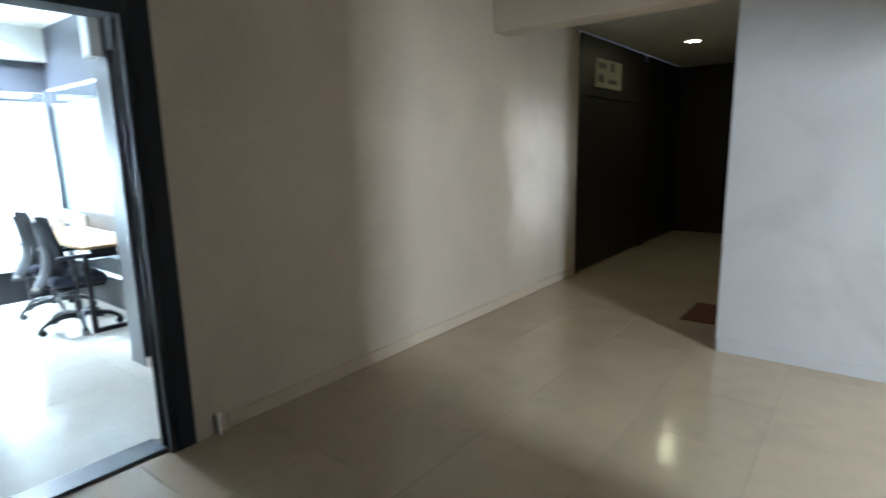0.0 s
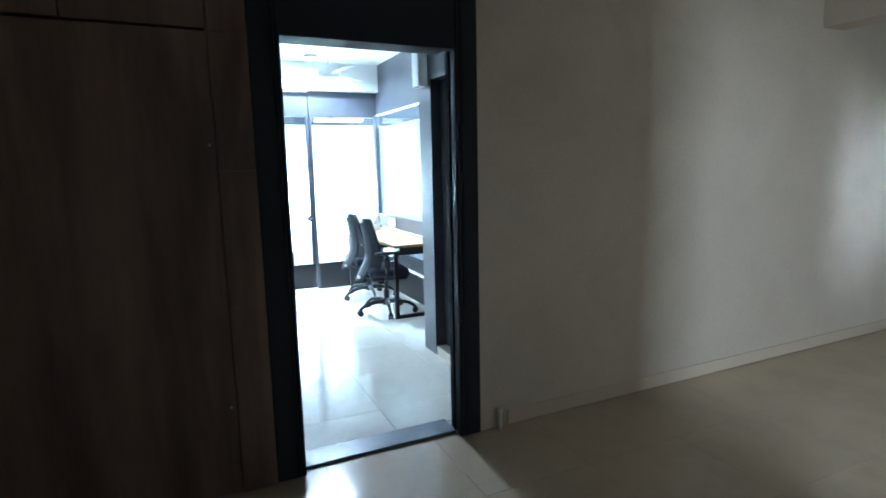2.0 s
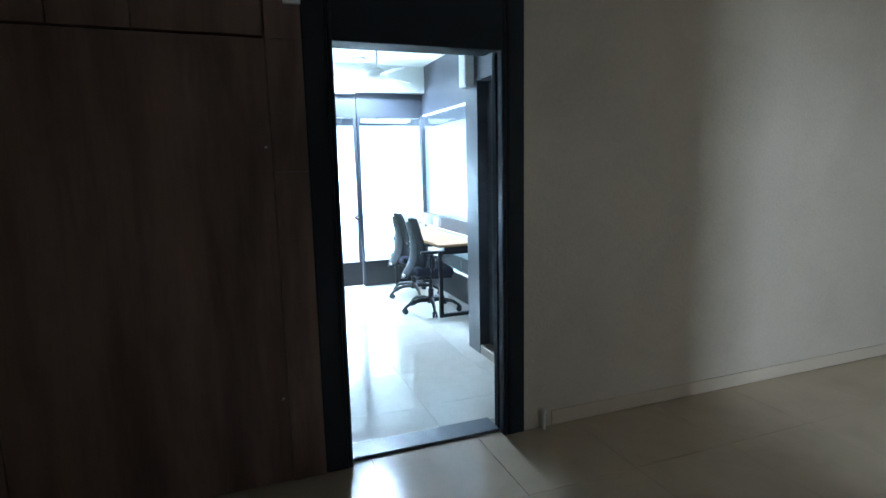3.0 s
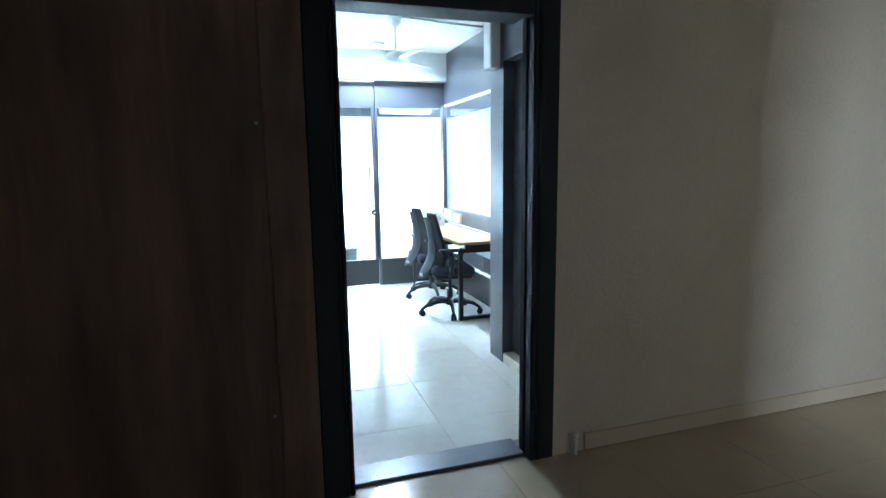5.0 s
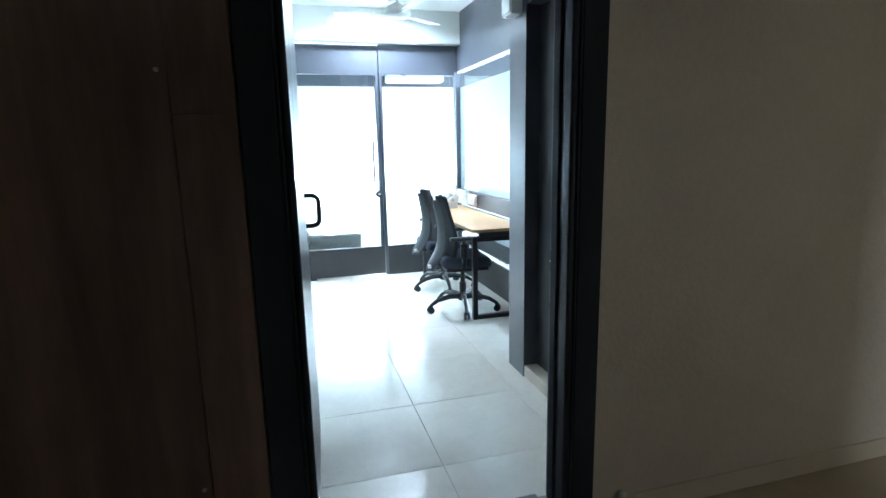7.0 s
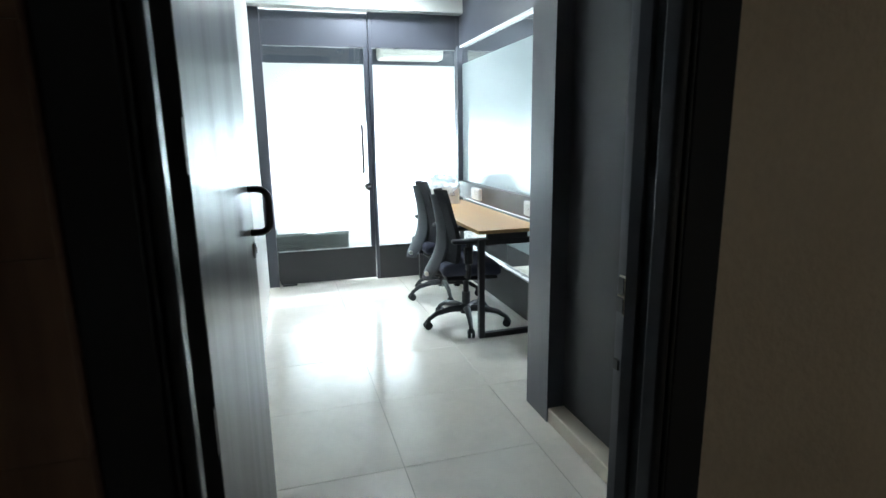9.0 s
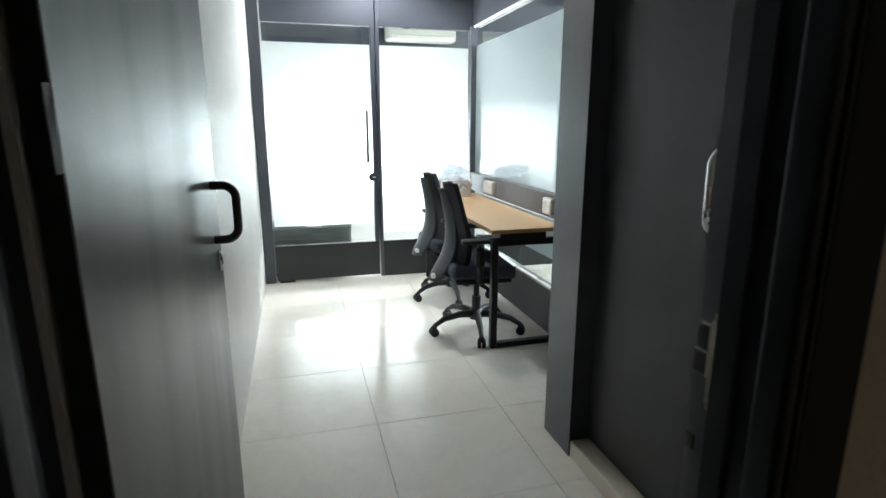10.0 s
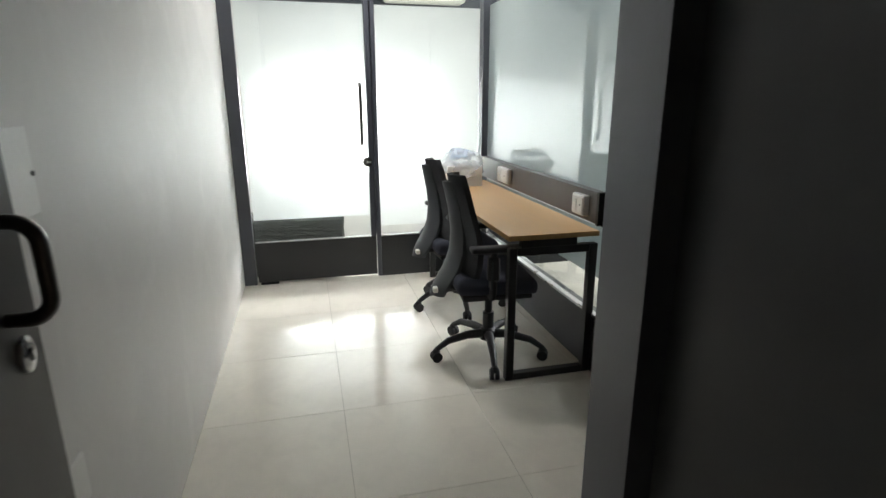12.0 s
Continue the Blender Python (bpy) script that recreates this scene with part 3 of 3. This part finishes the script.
# ---- side partition ----
def side_partition():
    p = thing("side_glass_partition", "tall frosted side glass with a brown-grey socket rail", "partition")
    part("pane", boxes(((XP + 0.01, YS, 0.92), (-5.16, YS + 0.008, 1.992))), FROSTSIDE, p, "greenish frosted glass pane")
    g = part("clear_strip", boxes(((XP + 0.01, YS, 1.9925), (-5.16, YS + 0.008, 2.14))), CLEAR, p, "clear strip above the frosting")
    g.visible_shadow = False
    g = part("lower_clear_strip", boxes(((XP + 0.01, YS, 0.30), (-5.16, YS + 0.008, 0.4895))), CLEAR, p, "clear strip below the frosting")
    g.visible_shadow = False
    part("lower_pane", boxes(((XP + 0.01, YS, 0.49), (-5.16, YS + 0.008, 0.745))), FROSTSIDE, p, "greenish lower glass pane")
    part("corner_post", box_bm((XP + 0.022, 2.165, 0.30), (XP + 0.075, YS - 0.002, 2.15), 0.002), GREY, p)
    part("socket_rail", box_bm((XP + 0.078, 2.165, 0.77), (-5.16, YS + 0.02, 0.92), 0.003), BROWNRAIL, p)
    part("rail_end", box_bm((-5.158, 2.16, 0.765), (-5.135, YS + 0.02, 0.925), 0.002), BLACK, p)
    part("top_channel", box_bm((XP + 0.08, 2.185, 2.135), (-5.14, 2.1985, 2.152), 0.001), WHITEPL, p, "pale aluminium channel")
    part("lower_channel", box_bm((XP + 0.08, 2.180, 0.300), (-5.14, 2.2145, 0.314), 0.0015), STEEL, p)


side_partition()


def socket(x, w):
    s = thing("wall_socket", "white plastic switch and socket box on the desk rail", "socket", group="desk sockets")
    part("box", box_bm((x - w / 2, 2.135, 0.795), (x + w / 2, 2.165, 0.895), 0.004), WHITEPL, s)
    part("faceplate", box_bm((x - w / 2 + 0.008, 2.130, 0.803), (x + w / 2 - 0.008, 2.1352, 0.887), 0.002), WHITEPL, s)
    part("rocker", box_bm((x - w / 2 + 0.018, 2.126, 0.816), (x - w / 2 + 0.018 + 0.32 * w, 2.1305, 0.875), 0.0015), WHITEPL, s)
    part("pin_hole", boxes(((x + 0.22 * w, 2.1288, 0.842), (x + 0.22 * w + 0.007, 2.1302, 0.850))), BLACK, s)


socket(-6.36, 0.20)
socket(-5.29, 0.12)


# ---- desk ----
def desk():
    d = thing("desk", "narrow light oak desk on black steel loop legs", "desk")
    part("desktop", box_bm((-6.90, 1.735, 0.712), (-5.165, 2.192, 0.7365), 0.0015), OAK, d)
    part("edge_band", boxes(((-6.90, 1.7335, 0.713), (-5.165, 1.735, 0.7355)), ((-5.165, 1.735, 0.713), (-5.1635, 2.192, 0.7355))), OAKEDGE, d, "darker oak edge band")
    for x in (-6.87, -5.205):
        part("leg", box_bm((x, 1.74, 0), (x + 0.04, 1.78, 0.675), 0.003), BLACK, d)
        part("leg", box_bm((x, 2.15, 0), (x + 0.04, 2.19, 0.675), 0.003), BLACK, d)
        part("foot_bar", box_bm((x, 1.781, 0), (x + 0.04, 2.149, 0.035), 0.003), BLACK, d)
        part("top_bar", box_bm((x, 1.781, 0.637), (x + 0.04, 2.149, 0.675), 0.003), BLACK, d)
        part("spacer", boxes(((x, 1.80, 0.675), (x + 0.04, 2.08, 0.711)), bevel=0.003), BLACK, d)
    part("beam", box_bm((-6.82, 1.93, 0.65), (-5.23, 1.97, 0.70), 0.003), BLACK, d)


desk()


# ---- chairs ----
def chair(m):
    """Built facing +y, base at the origin."""
    c = thing("office_chair", "black mesh swivel office chair with grey back shell", "chair", group="chairs at the desk")
    bm = box_bm((-0.225, -0.215, 0.400), (0.225, 0.20, 0.492), 0.038, segs=4)
    for v in bm.verts:
        v.co.z += 0.015 * (v.co.x / 0.23) ** 2 - 0.05 * max(0, v.co.y - 0.1) ** 2 / 0.02
    part("seat", bm, FABRIC, c, "dark fabric seat cushion", True)
    part("seat_pan", box_bm((-0.19, -0.18, 0.372), (0.19, 0.18, 0.402), 0.012, segs=2), PLASTIC, c, smooth=True)

    def sheet(w0, w1, z0, z1, profile, thick, bow, n=20, k=10):
        own = bmesh.new()
        grid = []
        for side in (0, 1):
            rows = []
            for i in range(n + 1):
                u = i / n
                z = z0 + (z1 - z0) * u
                w = w0 * (0.80 + 0.20 * math.sin(math.pi * min(1, u / 0.7))) + (w1 - w0) * u ** 1.6
                if u > 0.86:
                    w *= 1 - 0.25 * ((u - 0.86) / 0.14) ** 2
                if u < 0.14:
                    w *= 1 - 0.30 * ((0.14 - u) / 0.14) ** 2
                base = float(np.interp(z, *profile))
                rows.append([own.verts.new((w * (2 * j / k - 1), base + bow * (2 * j / k - 1) ** 2 + thick * side, z)) for j in range(k + 1)])
            grid.append(rows)
        for s, rows in enumerate(grid):
            for i in range(n):
                for j in range(k):
                    q = (rows[i][j], rows[i][j + 1], rows[i + 1][j + 1], rows[i + 1][j])
                    own.faces.new(q if s else q[::-1])
        f, g = grid
        ring = [(0, j) for j in range(k)] + [(i, k) for i in range(n)] + [(n, j) for j in range(k, 0, -1)] + [(i, 0) for i in range(n, 0, -1)]
        for (i, j), (i2, j2) in zip(ring, ring[1:] + ring[:1]):
            own.faces.new((f[i][j], f[i2][j2], g[i2][j2], g[i][j]))
        return own

    part("backrest", sheet(0.225, 0.140, 0.42, 0.985, ((0.42, 0.47, 0.54, 0.62, 0.70, 0.80, 0.90, 1.0), (-0.205, -0.187, -0.170, -0.163, -0.168, -0.186, -0.208, -0.230)), 0.028, 0.05), MESH, c, "dark mesh backrest", True)
    part("back_shell", sheet(0.125, 0.080, 0.365, 0.95, ((0.36, 0.40, 0.45, 0.52, 0.60, 0.70, 0.80, 0.90, 1.0), (-0.318, -0.308, -0.280, -0.238, -0.213, -0.207, -0.219, -0.240, -0.262)), 0.020, 0.045), SHELL, c, "grey plastic rear shell", True)
    part("back_bracket", tube_bm([(0, 0.02, 0.385), (0, -0.15, 0.385), (0, -0.22, 0.40), (0, -0.232, 0.46)], 0.02), PLASTIC, c, smooth=True)
    part("lumbar_label", box_bm((0.055, -0.312, 0.398), (0.092, -0.288, 0.424), 0.003), CREAM, c, "small pale adjuster tab")
    part("mechanism", box_bm((-0.07, -0.10, 0.345), (0.07, 0.10, 0.396), 0.012, segs=2), PLASTIC, c, smooth=True)
    part("lever", tube_bm([(0.06, 0.03, 0.37), (0.20, 0.05, 0.365), (0.235, 0.05, 0.36)], 0.006), PLASTIC, c, smooth=True)
    part("gas_lift", turned_bm([(0.030, 0.13), (0.030, 0.24), (0.020, 0.242), (0.020, 0.35)], sides=18), BLACK, c, smooth=True)
    part("hub", turned_bm([(0.042, 0.085), (0.045, 0.10), (0.045, 0.140), (0.032, 0.155)], sides=20), PLASTIC, c, smooth=True)
    for side in (-1, 1):
        a = part("armrest", tube_bm([(side * 0.17, -0.045, 0.405), (side * 0.236, -0.045, 0.41), (side * 0.248, -0.045, 0.45), (side * 0.248, -0.045, 0.645)], 0.018), PLASTIC, c, smooth=True)
        part("arm_sleeve", box_bm((side * 0.248 - 0.022, -0.075, 0.50), (side * 0.248 + 0.022, -0.018, 0.62), 0.008), PLASTIC, a)
        part("arm_tab", box_bm((side * 0.248 - 0.024, -0.062, 0.46), (side * 0.248 + 0.024, -0.052, 0.60), 0.001), SHELL, a)
        part("arm_pad", box_bm((side * 0.248 - 0.034, -0.16, 0.643), (side * 0.248 + 0.034, 0.10, 0.672), 0.012, segs=3), PLASTIC, a, smooth=True)
    for k in range(5):
        th = radians(72 * k - 8)
        dx, dy = math.cos(th), math.sin(th)
        leg = part("leg", tube_bm([(0.03 * dx, 0.03 * dy, 0.120), (0.12 * dx, 0.12 * dy, 0.124), (0.23 * dx, 0.23 * dy, 0.106), (0.298 * dx, 0.298 * dy, 0.066)], 0.02, 10,
                                  radii=[0.026, 0.022, 0.018, 0.014]), PLASTIC, c, smooth=True)
        cas = bmesh.new()
        px, py = -dy, dx
        for s in (-0.014, 0.014):
            pts = [(0.298 * dx + px * (s + e), 0.298 * dy + py * (s + e), 0.028) for e in (-0.009, 0.009)]
            cas = tube_bm(pts, 0.028, 16, cas)
        part("caster", cas, PLASTIC, leg, "black twin-wheel caster", True)
        part("caster_hood", turned_bm([(0.018, 0.040), (0.022, 0.056), (0.012, 0.070)], (0.298 * dx, 0.298 * dy, 0), 12), PLASTIC, leg, smooth=True)
    c.matrix_basis = m
    return c


first = chair(pose(-5.49, 1.755, 0, 0, 0, -4))
copy_thing(first, pose(-6.24, 1.80, 0, 0, 0, 3))
tagged(copy_thing(first, pose(-6.05, 3.24, 0, 0, 0, 150)), "black mesh swivel office chair in the neighbouring cabin", "chair", "chairs at the desk")


# ---- things on desk, wall and ceiling ----
bag = thing("plastic_bag", "clear crumpled plastic bag over a white carton", "bag", (-6.72, 1.945, 0.7368))
part("carton", box_bm((-0.11, -0.13, 0.0), (0.11, 0.13, 0.15), 0.004), PAPER, bag, "white carton")
bl = part("folded_sheet", box_bm((-0.07, -0.08, 0.2), (0.07, 0.06, 0.208), 0.003), BLUE, bag, "blue folded sheet")
own = bmesh.new()
bmesh.ops.create_icosphere(own, subdivisions=4, radius=1)
for v in own.verts:
    n = noise.fractal(v.co * 2.2, 1.0, 2.0, 4)
    z = v.co.z
    v.co = Vector((v.co.x * 0.15, v.co.y * 0.165, 0.13 + z * 0.125)) + v.co * 0.035 * n
    if z > 0.2:
        v.co.z += 0.03 * noise.noise(Vector((v.co.x * 25, v.co.y * 25, 3)))
    v.co.z = max(0.001, v.co.z)
part("wrap", own, BAG, bag, "clear plastic wrap").visible_shadow = False

fan = thing("ceiling_fan", "white three-blade ceiling fan at rest", "fan", (-5.42, 1.25, CEILZ))
part("canopy", turned_bm([(0.035, 0), (0.055, -0.02), (0.05, -0.07), (0.018, -0.10)], sides=24), WHITEPL, fan, smooth=True)
part("rod", turned_bm([(0.010, -0.09), (0.010, -0.33)], sides=14), WHITEPL, fan, smooth=True)
part("motor", turned_bm([(0.03, -0.30), (0.085, -0.33), (0.10, -0.36), (0.10, -0.385), (0.075, -0.405), (0.03, -0.41)], sides=32), WHITEPL, fan, smooth=True)


def taper_blade():
    bm = box_bm((0.16, -0.06, -0.378), (0.47, 0.06, -0.372), 0.002)
    for v in bm.verts:
        v.co.y *= 0.75 + 0.5 * (v.co.x - 0.16) / 0.31
    return bm


for k in range(3):
    th = 10 + 120 * k
    b = part("blade", taper_blade(), WHITEPL, fan)
    b.matrix_basis = pose(0, 0, 0, 0, 0, th) @ Matrix.Translation((0, 0, -0.375)) @ pose(0, 0, 0, 10) @ Matrix.Translation((0, 0, 0.375))
    h = part("blade_arm", box_bm((0.08, -0.02, -0.382), (0.20, 0.02, -0.377), 0.001), WHITEPL, b)
cd = thing("conduit", "thin white conduit along the room ceiling", "conduit")
part("pipe", tube_bm([(-5.43, 1.31, CEILZ - 0.012), (-5.57, 2.19, CEILZ - 0.012)], 0.010), WHITEPL, cd, smooth=True)
part("drop", tube_bm([(-5.57, 2.188, CEILZ - 0.02), (-5.57, 2.188, CEILZ - 0.12)], 0.010), WHITEPL, cd, smooth=True)
lamp = thing("ceiling_lamp", "lit round white surface ceiling lamp", "lamp", (-6.50, 1.31, CEILZ))
part("housing", turned_bm([(0.075, 0), (0.075, -0.03), (0.065, -0.034)], sides=28), WHITEPL, lamp, smooth=True)
part("diffuser", turned_bm([(0.064, -0.030), (0.060, -0.037)], sides=28), LAMPGLOW, lamp)
disk = thing("junction_cover", "round white junction cover on the ceiling beam", "cover plate", (-6.86, 0.90, 2.585, 0, 90, 0))
part("cover", turned_bm([(0.06, 0), (0.06, 0.008), (0.05, 0.014)], sides=28), WHITEPL, disk, smooth=True)
part("screw", turned_bm([(0.005, 0.0135), (0.004, 0.016)], sides=10), DARKSTEEL, disk)
bx = thing("trunking_box", "white plastic trunking box on the grey column", "trunking")
part("body", box_bm((-4.22, 1.60, 2.09), (-4.09, YC, CEILZ), 0.006, segs=2), WHITEPL, bx)
part("cover", box_bm((-4.212, 1.595, 2.10), (-4.098, 1.6005, CEILZ - 0.01), 0.002), WHITEPL, bx)
pl = thing("switch_cover", "blank white switch cover plate on the room wall", "switch plate")
part("plate", box_bm((-4.097, YN, 1.132), (-3.94, YN + 0.004, 1.296), 0.0015), WHITEPL, pl)
part("screw", tube_bm([(-4.090, YN + 0.003, 1.209), (-4.090, YN + 0.006, 1.209)], 0.005, 12), BLACK, pl)

pl2 = thing("socket_plate", "white plastic socket plate low on the room wall", "socket plate")
part("plate", box_bm((-4.055, YN, 0.52), (-3.905, YN + 0.010, 0.63), 0.003), WHITEPL, pl2)

ac = thing("air_conditioner", "white split air conditioner high in the cabin beyond", "air conditioner")
part("body", box_bm((-7.92, 1.58, 2.13), (-7.71, 2.27, 2.41), 0.03, segs=3), ACBODY, ac, smooth=True)
part("louvre", box_bm((-7.725, 1.62, 2.14), (-7.702, 2.23, 2.175), 0.004), CREAM, ac)
pk = thing("wrapped_package", "dark package in plastic wrap on the floor beyond the glass", "package", (-7.35, 0.70, -0.004))
own = box_bm((-0.2, -0.5, 0), (0.2, 0.42, 0.46), 0.02)
bmesh.ops.subdivide_edges(own, edges=own.edges[:], cuts=5, use_grid_fill=True)
for v in own.verts:
    v.co += Vector((1, 1, 1)) * 0.02 * noise.noise(v.co * 9)
    v.co.z = max(0.0, v.co.z)
part("wrap", own, WRAP, pk, smooth=True)

# ---- floor tiles ----
tile_meshes = {}


def tiles(parent, x0, x1, y0, y1, ox, oy, sx, sy, mat):
    g = 0.0008
    i0, i1 = math.floor((x0 - ox) / sx), math.ceil((x1 - ox) / sx)
    j0, j1 = math.floor((y0 - oy) / sy), math.ceil((y1 - oy) / sy)
    for i in range(i0, i1):
        for j in range(j0, j1):
            ax, bx_ = max(x0, ox + i * sx), min(x1, ox + (i + 1) * sx)
            ay, by = max(y0, oy + j * sy), min(y1, oy + (j + 1) * sy)
            if bx_ - ax < 0.02 or by - ay < 0.02:
                continue
            w, h = round(bx_ - ax - 2 * g, 4), round(by - ay - 2 * g, 4)
            key = (w, h, mat.name)
            if key not in tile_meshes:
                tile_meshes[key] = mesh_of("tile", box_bm((-w / 2, -h / 2, -0.004), (w / 2, h / 2, 0), 0.0008), mat)
            ob = new("tile", tile_meshes[key])
            ob.matrix_basis = pose((ax + bx_) / 2, (ay + by) / 2, 0)
            ob.parent = parent


lobby = tagged(new("floor_lobby"), "beige polished vitrified floor tiles with thin joints", "floor", kind="structure")
tiles(lobby, -2.822, 3.0, -2.6, 9.9, -0.46, 1.70, 0.588, 0.602, HALLTILE)
room = tagged(new("floor_room"), "glossy ivory vitrified floor tiles with thin dark joints", "floor", kind="structure")
tiles(room, -6.99, XB, YN, 2.26, -5.70, 0.949, 0.60, 0.60, TILE)
cabin = tagged(new("floor_cabin"), "glossy ivory floor tiles of the cabins beyond the glass", "floor", kind="structure")
tiles(cabin, -7.95, -6.99, -0.6, 4.2, -5.70, 0.949, 0.60, 0.60, TILE)
tiles(cabin, -6.99, -4.27, 2.27, 4.2, -5.70, 0.949, 0.60, 0.60, TILE)
